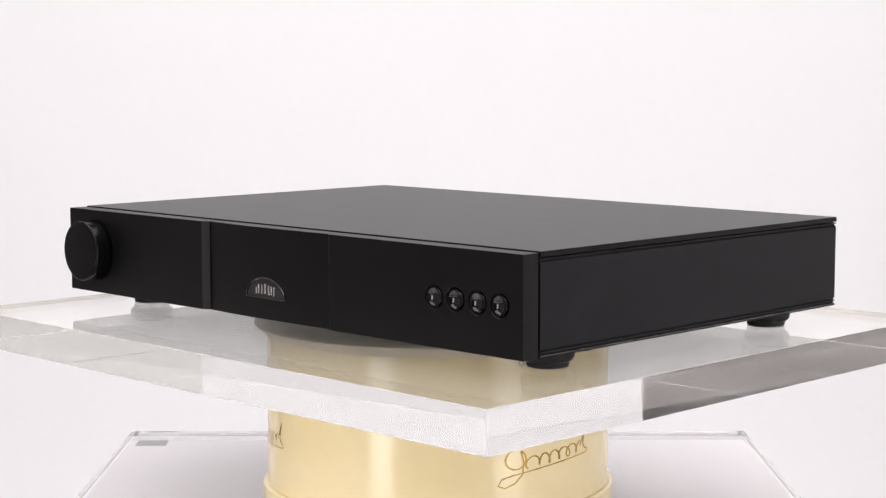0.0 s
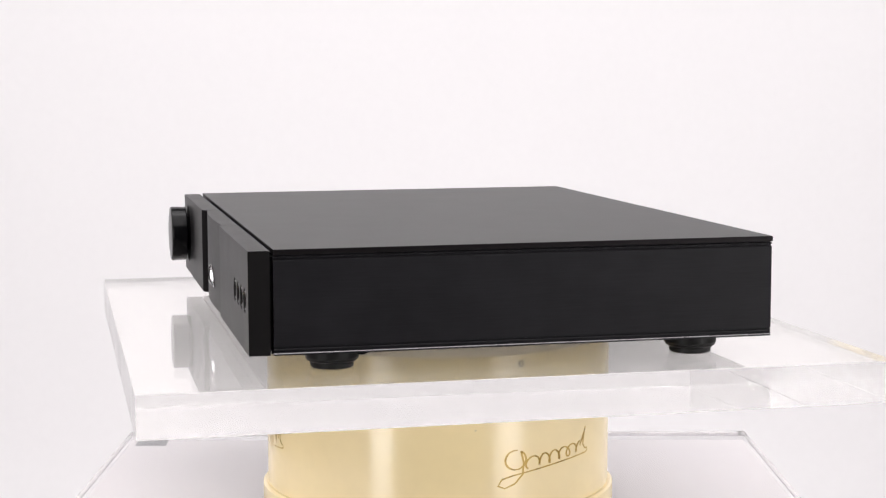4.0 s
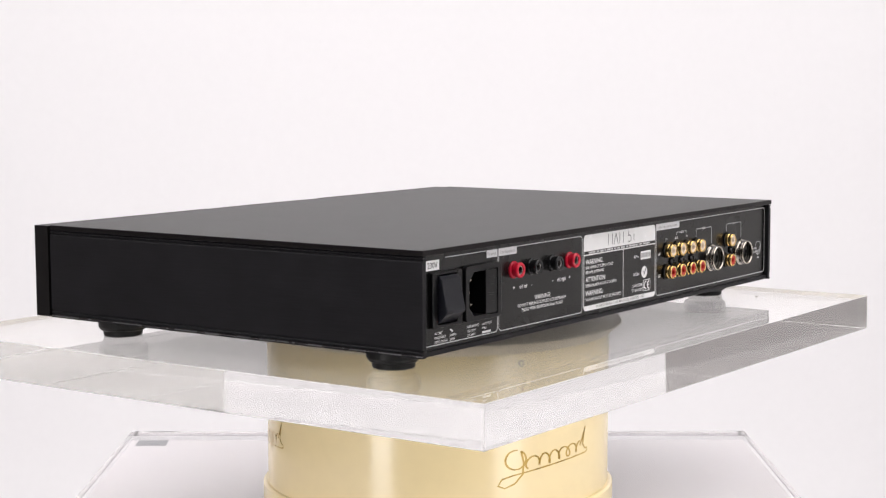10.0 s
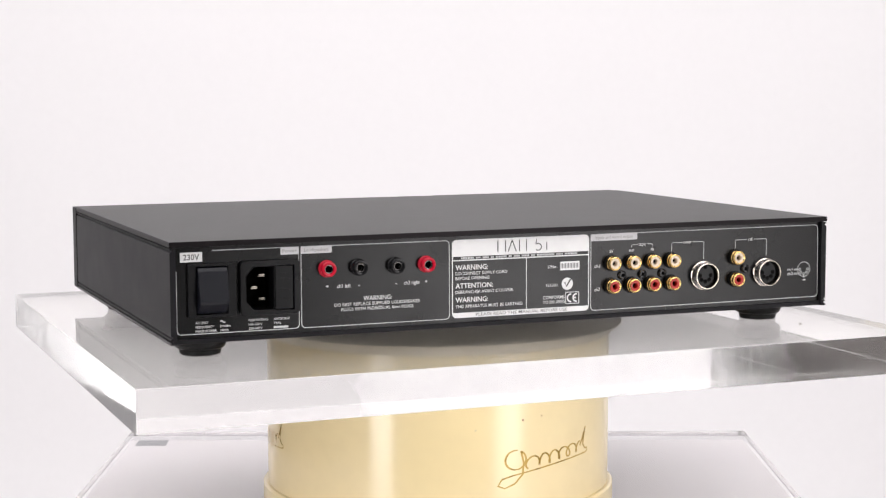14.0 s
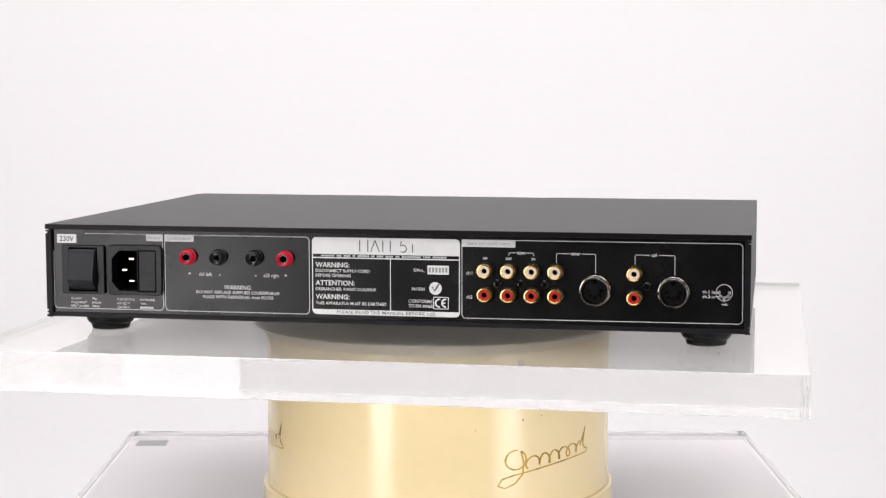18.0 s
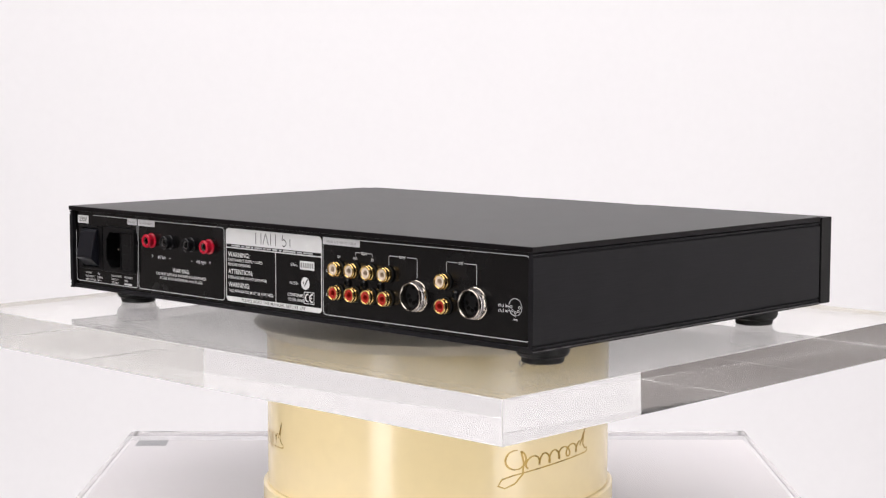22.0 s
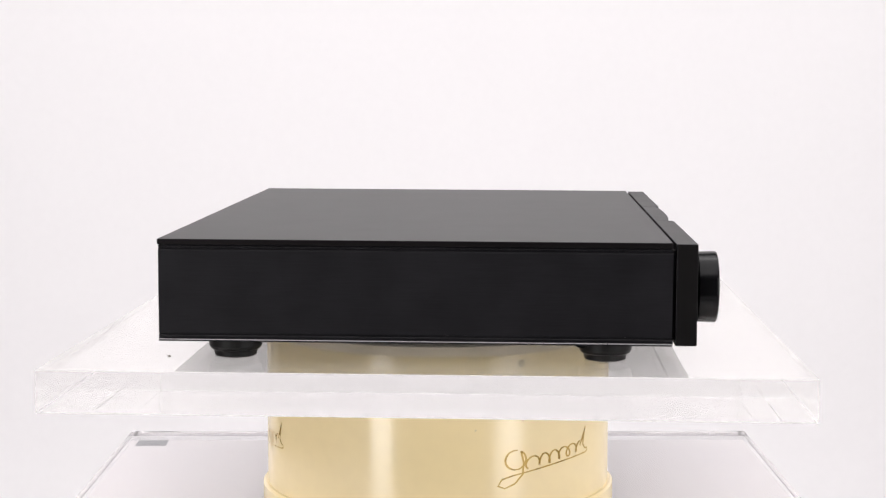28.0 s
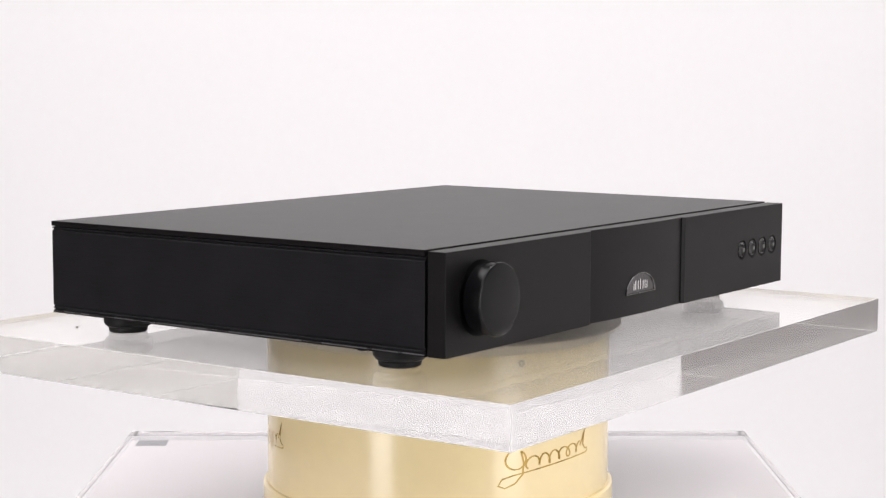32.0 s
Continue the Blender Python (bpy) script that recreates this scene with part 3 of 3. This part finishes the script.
    prof = [(0.0306 + z, -0.006), (0.0306 + z, 0.0014), (0.0362 + z, 0.0074), (0.0378 + z, 0.0079), (0.0545 + z, 0.0044), (0.0564 + z, 0.0030), (0.0564 + z, -0.006)]
    bm = extrude_side([(v, w) for v, w in prof], -0.1996, -0.1826)
    bm.transform(Matrix(((0, 1, 0, 0), (1, 0, 0, 0), (0, 0, 1, 0), (0, 0, 0, 1))))
    bmesh.ops.recalc_face_normals(bm, faces=bm.faces)
    bmesh.ops.bevel(bm, geom=list(bm.edges), offset=0.0004, segments=2, affect="EDGES", profile=0.5)
    part("rocker", bm, ROCKER_BLACK, sw, "tilted black rocker", REAR @ at(0, 0, W), 5)
    part("switch_well", box(-0.1996, -0.1794, 0.0302 + z, 0.0568 + z, -0.010, -0.008), HOLE, sw, m=REAR @ at(0, 0, W))

    # mains inlet with fuse drawer
    hexa = [(-0.1717, 0.0362 + z), (-0.1672, 0.0312 + z), (-0.1556, 0.0312 + z), (-0.1556, 0.0556 + z), (-0.1672, 0.0556 + z), (-0.1717, 0.0506 + z)]
    inlet = part("mains_inlet", plate([rounded(-0.1751, 0.0283 + z, -0.1398, 0.0592 + z, 0.0028), hexa, rounded(-0.1550, 0.0306 + z, -0.1436, 0.0560 + z, 0.0004)], 0.0036, W - 0.0006, 0.0004), SOCKET_BLACK, amp, "black mains inlet with fuse drawer", REAR)
    part("inlet_well", box(-0.1725, -0.1550, 0.0305 + z, 0.0562 + z, -0.016, -0.014), HOLE, inlet, m=REAR @ at(0, 0, W))
    well = bmesh.new()
    a = [well.verts.new((u, v, 0.002)) for u, v in hexa]
    c = [well.verts.new((u, v, -0.0145)) for u, v in hexa]
    for k in range(6):
        well.faces.new((a[k], a[(k + 1) % 6], c[(k + 1) % 6], c[k]))
    part("inlet_wall", well, SOCKET_BLACK, inlet, m=REAR @ at(0, 0, W))
    for u, v in ((-0.1612, 0.0503), (-0.1657, 0.0434), (-0.1612, 0.0366)):
        part("inlet_pin", box(u - 0.0019, u + 0.0019, v + z - 0.0008, v + z + 0.0008, -0.0145, -0.0022, 0.0004), NICKEL, inlet, "bright metal pin", REAR @ at(0, 0, W))
    drawer = part("fuse_drawer", box(-0.1547, -0.1439, 0.0309 + z, 0.0557 + z, -0.004, 0.0024, 0.0004), SOCKET_BLACK, inlet, "black fuse drawer", REAR @ at(0, 0, W))
    for v in (0.0372, 0.0420, 0.0480, 0.0512):
        part("drawer_rib", box(-0.1520, -0.1462, v + z - 0.0006, v + z + 0.0006, 0.0022, 0.00255, 0.0001), SOCKET_BLACK, inlet, m=REAR @ at(0, 0, W))

    # loudspeaker sockets
    for u, mt, ink in ((-0.1233, RED_PLASTIC, "glossy red"), (-0.1041, GLOSS_BLACK, "glossy black"), (-0.0812, GLOSS_BLACK, "glossy black"), (-0.0621, RED_PLASTIC, "glossy red")):
        m = REAR @ at(u, 0.0526 + z, W)
        sock = part("speaker_socket", lathe([(0.0050, 0), (0.0050, 0.0007), (0.0046, 0.0011), (0.0040, 0.0013), (0.0040, 0.0024), (0.0043, 0.0034), (0.0045, 0.0044), (0.0044, 0.0051), (0.0041, 0.0055), (0.0036, 0.0056), (0.0028, 0.0054), (0.0026, 0.0050), (0.0025, 0.0016)], 48), mt, amp, ink + " 4 mm loudspeaker socket", m)
        part("contact_ring", lathe([(0.0026, 0.0026), (0.0026, 0.0044), (0.0024, 0.0047), (0.0021, 0.0046), (0.0020, 0.0042), (0.0020, 0.0004)], 36), STEEL, sock, "dull metal contact ring", m)
        part("socket_bore", lathe([(0.0021, 0.0002), (0.0021, 0.0008), (0, 0.0008)], 24), HOLE, sock, m=m)
    v = 0.0410 + z
    for words, u, wd in (("+", -0.1230, 0.0018), ("-", -0.1037, 0.0012), ("-", -0.0808, 0.0012), ("+", -0.0618, 0.0018)):
        lettering(words, u, v, 0.0026, wd, P, INK, panel, REAR, "CENTER")
    lettering("ch1 left", -0.1128, v, 0.0022, 0.0083, P, INK, panel, REAR, "CENTER")
    lettering("ch2 right", -0.0709, v, 0.0022, 0.0098, P, INK, panel, REAR, "CENTER")
    lettering("WARNING:", -0.0922, 0.0330 + z, 0.0027, 0.0176, P, INK, panel, REAR, "CENTER")
    lettering("DO NOT REPLACE SUPPLIED LOUDSPEAKER", -0.0922, 0.0302 + z, 0.0019, 0.0530, P, INK, panel, REAR, "CENTER")
    lettering("PLUGS WITH INDIVIDUAL 4mm PLUGS", -0.0922, 0.0274 + z, 0.0019, 0.0446, P, INK, panel, REAR, "CENTER")

    # the middle label
    lab = part("rating_label", plate([rounded(-0.0454, 0.0193 + z, 0.0452, 0.0660 + z, 0.0028)], 0.00006, W), LABEL_WHITE, amp, "white-bordered black rating label", REAR)
    Q = W + 0.00016
    part("label_field", plate([[(-0.0448, 0.0224 + z), (0.0446, 0.0224 + z), (0.0446, 0.0533 + z), (-0.0448, 0.0533 + z)]], 0.00004, W + 0.00006), REAR_PAINT, lab, "black field of the label", REAR)
    part("label_field", plate([[(-0.0448, 0.0540 + z), (0.0446, 0.0540 + z), (0.0446, 0.0559 + z), (-0.0448, 0.0559 + z)]], 0.00004, W + 0.00006), REAR_PAINT, lab, "black strip of the label", REAR)
    bars([(0.0028, 0.0224 + z, 0.0032, 0.0533 + z)], Q + 0.00002, LABEL_WHITE, lab, REAR, "label_divider")
    # the maker's line and the model mark: plain shapes
    run = -0.0396
    for w in (0.0084, 0.0032, 0.0042, 0.0020, 0.0072, 0.0022, 0.0040, 0.0050, 0.0026, 0.0118, 0.0046, 0.0086):
        n = max(2, round(w / 0.0010))
        bars([(run + w * k / n, 0.0544 + z, run + w * (k + 0.66) / n, 0.0555 + z) for k in range(n)], Q + 0.00002, INK_SOFT, lab, REAR)
        run += w + 0.0012
    y0, y1 = 0.0577 + z, 0.0645 + z
    for pts in ([(-0.0158, y0), (-0.0158, y1)], [(-0.0108, y0), (-0.0108, y1)], [(-0.0090, y0), (-0.0064, y1)], [(-0.0064, y1), (-0.0037, y0)], [(-0.0016, y0), (-0.0016, y1)], [(0.0030, y0), (0.0030, y1)],
                [(0.0098, y1), (0.0092, y0 + 0.0036)], [(0.0165, y0), (0.0165, y0 + 0.0048)]):
        part("plain_mark", stroke([pts], 0.0006, 0.00004, Q), INK_DARK, lab, m=REAR)
    part("plain_mark", stroke([[(0.0108 + 0.0021 * math.cos(radians(a)), y0 + 0.0021 + 0.0021 * math.sin(radians(a))) for a in range(120, -150, -18)]], 0.0006, 0.00004, Q), INK_DARK, lab, m=REAR)
    for words, v, h, wd in (("WARNING:", 0.0479, 0.0030, 0.0210), ("DISCONNECT SUPPLY CORD", 0.0449, 0.0019, 0.0335), ("BEFORE OPENING", 0.0420, 0.0019, 0.0218), ("ATTENTION:", 0.0370, 0.0030, 0.0242),
                            ("DEBRANCHER AVANT D'OUVRIR", 0.0338, 0.0019, 0.0375), ("WARNING:", 0.0286, 0.0030, 0.0210), ("THIS APPARATUS MUST BE EARTHED", 0.0252, 0.0019, 0.0437)):
        lettering(words, -0.0432, v + z, h, wd, Q, INK, lab, REAR)
    lettering("PLEASE READ THE MANUAL BEFORE USE", 0.0002, 0.0200 + z, 0.0019, 0.0605, W + 0.0001, INK_DARK, lab, REAR, "CENTER")
    lettering("S/No.", 0.0172, 0.0463 + z, 0.0019, 0.0062, Q, INK, lab, REAR)
    part("serial_sticker", plate([[(0.0256, 0.0448 + z), (0.0386, 0.0448 + z), (0.0386, 0.0501 + z), (0.0256, 0.0501 + z)]], 0.00006, Q), LABEL_WHITE, lab, "small white serial sticker", REAR)
    bars([(0.0264 + 0.0020 * k, 0.0460 + z, 0.0264 + 0.0020 * k + 0.0013, 0.0490 + z) for k in range(6)], Q + 0.0001, INK_GREY, lab, REAR)
    lettering("N1501", 0.0162, 0.0350 + z, 0.0019, 0.0075, Q, INK, lab, REAR)
    part("approval_disc", plate([ring_pts(0.0304, 0.0364 + z, 0.0038)], 0.00005, Q), LABEL_WHITE, lab, "white approval disc with a tick", REAR)
    part("tick", stroke([[(0.0286, 0.0374 + z), (0.0298, 0.0348 + z), (0.0326, 0.0392 + z)]], 0.0010, 0.00006, Q + 0.00006), INK_DARK, lab, m=REAR)
    lettering("CONFORMS", 0.0140, 0.0276 + z, 0.0020, 0.0146, Q, INK, lab, REAR)
    lettering("TO EN 60065", 0.0140, 0.0247 + z, 0.0020, 0.0148, Q, INK, lab, REAR)
    part("approval_box", stroke([[(0.0293, 0.0242 + z), (0.0382, 0.0242 + z)], [(0.0382, 0.0242 + z), (0.0382, 0.0312 + z)], [(0.0382, 0.0312 + z), (0.0293, 0.0312 + z)], [(0.0293, 0.0312 + z), (0.0293, 0.0242 + z)]], 0.0004, 0.00004, Q), INK, lab, m=REAR)
    arc = lambda cu, r, a0, a1: [(cu + r * math.cos(radians(a0 + (a1 - a0) * k / 12)), 0.0277 + z + r * math.sin(radians(a0 + (a1 - a0) * k / 12))) for k in range(13)]
    part("approval_mark", stroke([arc(0.0328, 0.0023, 80, 280), arc(0.0366, 0.0023, 80, 280), [(0.0344, 0.0277 + z), (0.0364, 0.0277 + z)]], 0.0009, 0.00005, Q), INK, lab, m=REAR)

    # phono sockets
    def phono(u, v, insert, label):
        m = REAR @ at(u, v + z, W)
        # black flange and ring: the shadow round the gold barrel put into colour
        s = part("phono_socket", lathe([(0.0051, 0), (0.0051, 0.0006), (0.0047, 0.0010), (0.0040, 0.0010)], 32), HOLE, amp, label, m)
        part("barrel_shade_ring", lathe([(0.0050, 0.0006), (0.0050, 0.0011), (0.0047, 0.0013), (0.0036, 0.0013)], 32), SOCKET_BLACK, s, "black ring standing in for the shadow round the barrel", m)
        part("gold_barrel", lathe([(0.0043, 0.0010), (0.0044, 0.0030), (0.0041, 0.0034), (0.0041, 0.0040), (0.0044, 0.0043), (0.0044, 0.0053), (0.0041, 0.0058), (0.0036, 0.0059), (0.0033, 0.0056), (0.0032, 0.0044)], 36), GOLD, s, "gold-plated barrel", m)
        part("insulator", lathe([(0.0033, 0.0040), (0.0033, 0.0053), (0.0031, 0.0055), (0.0019, 0.0055), (0.0017, 0.0052), (0.0016, 0.0016)], 28), insert, s, m=m)
        part("bore", lathe([(0.0018, 0.0020), (0, 0.0020)], 20), HOLE, s, m=m)
    for u in (0.0604, 0.0744, 0.0884, 0.1023):
        phono(u, 0.0478, WHITE_INSERT, "gold phono socket with a white insulator")
        phono(u, 0.0336, RED_INSERT, "gold phono socket with a red insulator")
    phono(0.1484, 0.0477, WHITE_INSERT, "gold phono socket with a white insulator")
    phono(0.1485, 0.0337, RED_INSERT, "gold phono socket with a red insulator")
    for u, v in ((0.0677, 0.0400), (0.0817, 0.0400), (0.0957, 0.0400), (0.1556, 0.0402)):
        m = REAR @ at(u, v + z, W)
        screw = part("panel_screw", lathe([(0.0029, 0), (0.0028, 0.0010), (0.0020, 0.0017), (0.0011, 0.0018), (0.0009, 0.0008), (0, 0.0008)], 24), GLOSS_BLACK, amp, "black cross-head screw", m)
        part("screw_slot", box(-0.0014, 0.0014, -0.0003, 0.0003, 0.0012, 0.0019), HOLE, screw, m=m @ pose(0, 0, 0, 0, 0, 35))
        part("screw_slot", box(-0.0003, 0.0003, -0.0014, 0.0014, 0.0012, 0.0019), HOLE, screw, m=m @ pose(0, 0, 0, 0, 0, 35))

    # five-pin sockets
    for u in (0.1255, 0.1710):
        m = REAR @ at(u, 0.0371 + z, W)
        din = part("din_socket", lathe([(0.0092, 0), (0.0092, 0.0008), (0.0089, 0.0011), (0.0083, 0.0012), (0.0080, 0.0018), (0.0080, 0.0044), (0.0083, 0.0050), (0.0083, 0.0056), (0.0080, 0.0060), (0.0077, 0.0060), (0.0074, 0.0055), (0.0073, 0.0012)], 56), NICKEL, amp, "bright metal five-pin socket", m)
        for k in (0.0018, 0.0027, 0.0036):
            part("shell_thread", lathe([(0.0078, k), (0.0084, k + 0.0003), (0.0085, k + 0.0005), (0.0078, k + 0.0008)], 48), STEEL, din, m=m)
        part("insert", lathe([(0.0074, 0.0012), (0.0072, 0.0020), (0.0070, 0.0022), (0.0065, 0.0022), (0.0064, 0.0026), (0, 0.0026)], 48), SOCKET_BLACK, din, "black socket insert", m)
        part("key_notch", box(-0.0012, 0.0012, 0.0044, 0.0066, 0.0019, 0.0029, 0.0002), HOLE, din, m=m)
        for k in range(5):
            a = radians(180 + 45 * k)
            spot = m @ at(0.0038 * math.cos(a), 0.0038 * math.sin(a) + 0.0002)
            part("pin_rim", lathe([(0.0013, 0.0024), (0.0013, 0.0028), (0.0012, 0.0029), (0.0011, 0.0026)], 16), GLOSS_BLACK, din, "black rim of a pin hole", spot)
            part("pin_hole", lathe([(0.0011, 0.0024), (0.0011, 0.0028), (0, 0.0028)], 16), HOLE, din, m=spot)

    # print round the inputs
    for words, u, v, wd in (("av", 0.0604, 0.0543, 0.0026), ("out", 0.0744, 0.0543, 0.0035), ("in", 0.0890, 0.0543, 0.0018), ("tape", 0.0818, 0.0577, 0.0050), ("tuner", 0.1139, 0.0577, 0.0058), ("cd", 0.1596, 0.0577, 0.0028)):
        lettering(words, u, v + z, 0.0022, wd, P, INK, panel, REAR, "CENTER")
    lettering("ch1", 0.0508, 0.0452 + z, 0.0021, 0.0038, P, INK, panel, REAR, "CENTER")
    lettering("ch2", 0.0508, 0.0308 + z, 0.0021, 0.0038, P, INK, panel, REAR, "CENTER")
    for a0, a1, c0, c1, vb, vc in ((0.0745, 0.0788, 0.0848, 0.0892, 0.0568, 0.0568), (0.1027, 0.1105, 0.1176, 0.1257, 0.0530, 0.0475), (0.1487, 0.1570, 0.1623, 0.1717, 0.0530, 0.0475)):
        part("printed_bracket", stroke([[(a0, vb + z), (a0, 0.0580 + z), (a0 + 0.0006, 0.0586 + z), (a1, 0.0586 + z)], [(c0, 0.0586 + z), (c1 - 0.0006, 0.0586 + z), (c1, 0.0580 + z), (c1, vc + z)]], 0.00034, 0.00005, W), INK_SOFT, panel, m=REAR)
    # socket diagram
    cu, cv = 0.2001, 0.0377 + z
    part("socket_diagram", stroke([ring_pts(cu, cv, 0.0047) + [(cu + 0.0047, cv)]] + [ring_pts(cu + 0.0030 * math.cos(radians(180 + 45 * k)), cv + 0.0030 * math.sin(radians(180 + 45 * k)), 0.0007, 10) + [(cu + 0.0030 * math.cos(radians(180 + 45 * k)) + 0.0007, cv + 0.0030 * math.sin(radians(180 + 45 * k)))] for k in range(5)]
                                  + [[(0.1950, cv), (0.1964, cv)], [(0.1950, cv - 0.0024), (0.1974, cv - 0.0024)], [(cu, cv - 0.0037), (cu, cv - 0.0056)]], 0.00032, 0.00005, W), INK_SOFT, panel, m=REAR)
    lettering("ch.1 in", 0.1947, cv - 0.0006, 0.0018, 0.0070, P, INK, panel, REAR, "RIGHT")
    lettering("ch.2 in", 0.1947, cv - 0.0034, 0.0018, 0.0070, P, INK, panel, REAR, "RIGHT")
    lettering("-ve", cu, cv - 0.0075, 0.0017, 0.0034, P, INK, panel, REAR, "CENTER")


def amplifier():
    amp = new("amplifier")
    tagged(amp, "black low-profile hi-fi amplifier standing on the acrylic platter", "amplifier")
    casework(amp)
    rear(amp)
    return amp


studio()
stand()
turntable = platter()
amp = amplifier()


# ---- the turning platter ----
TURN0, RATE = -44.625, -8.1374     # degrees at the start, degrees a second
# the drive is not quite even: degrees by which it leads or lags
LAG = ((0, -0.60), (2, -0.24), (3, -0.09), (6, 0.05), (9, 0.27), (11, 0.36), (13, 0.47), (14.5, 0.46), (16.5, 0.24), (18, 0.04), (20, -0.04), (22, -0.15), (24, -0.22), (28, -0.24), (30, -0.28), (32, -0.12))


def motions():
    ts, lag = zip(*LAG)
    seat = pose(0.0036, -0.0035, 0.0010, 0.27, 0.086)
    for thing in (turntable, amp):
        walk(thing, [(t, pose(0, 0, Z0, -0.013, 0.017, TURN0 + RATE * t + float(np.interp(t, ts, lag))) @ seat) for t in (0.5 * k for k in range(65))])


motions()
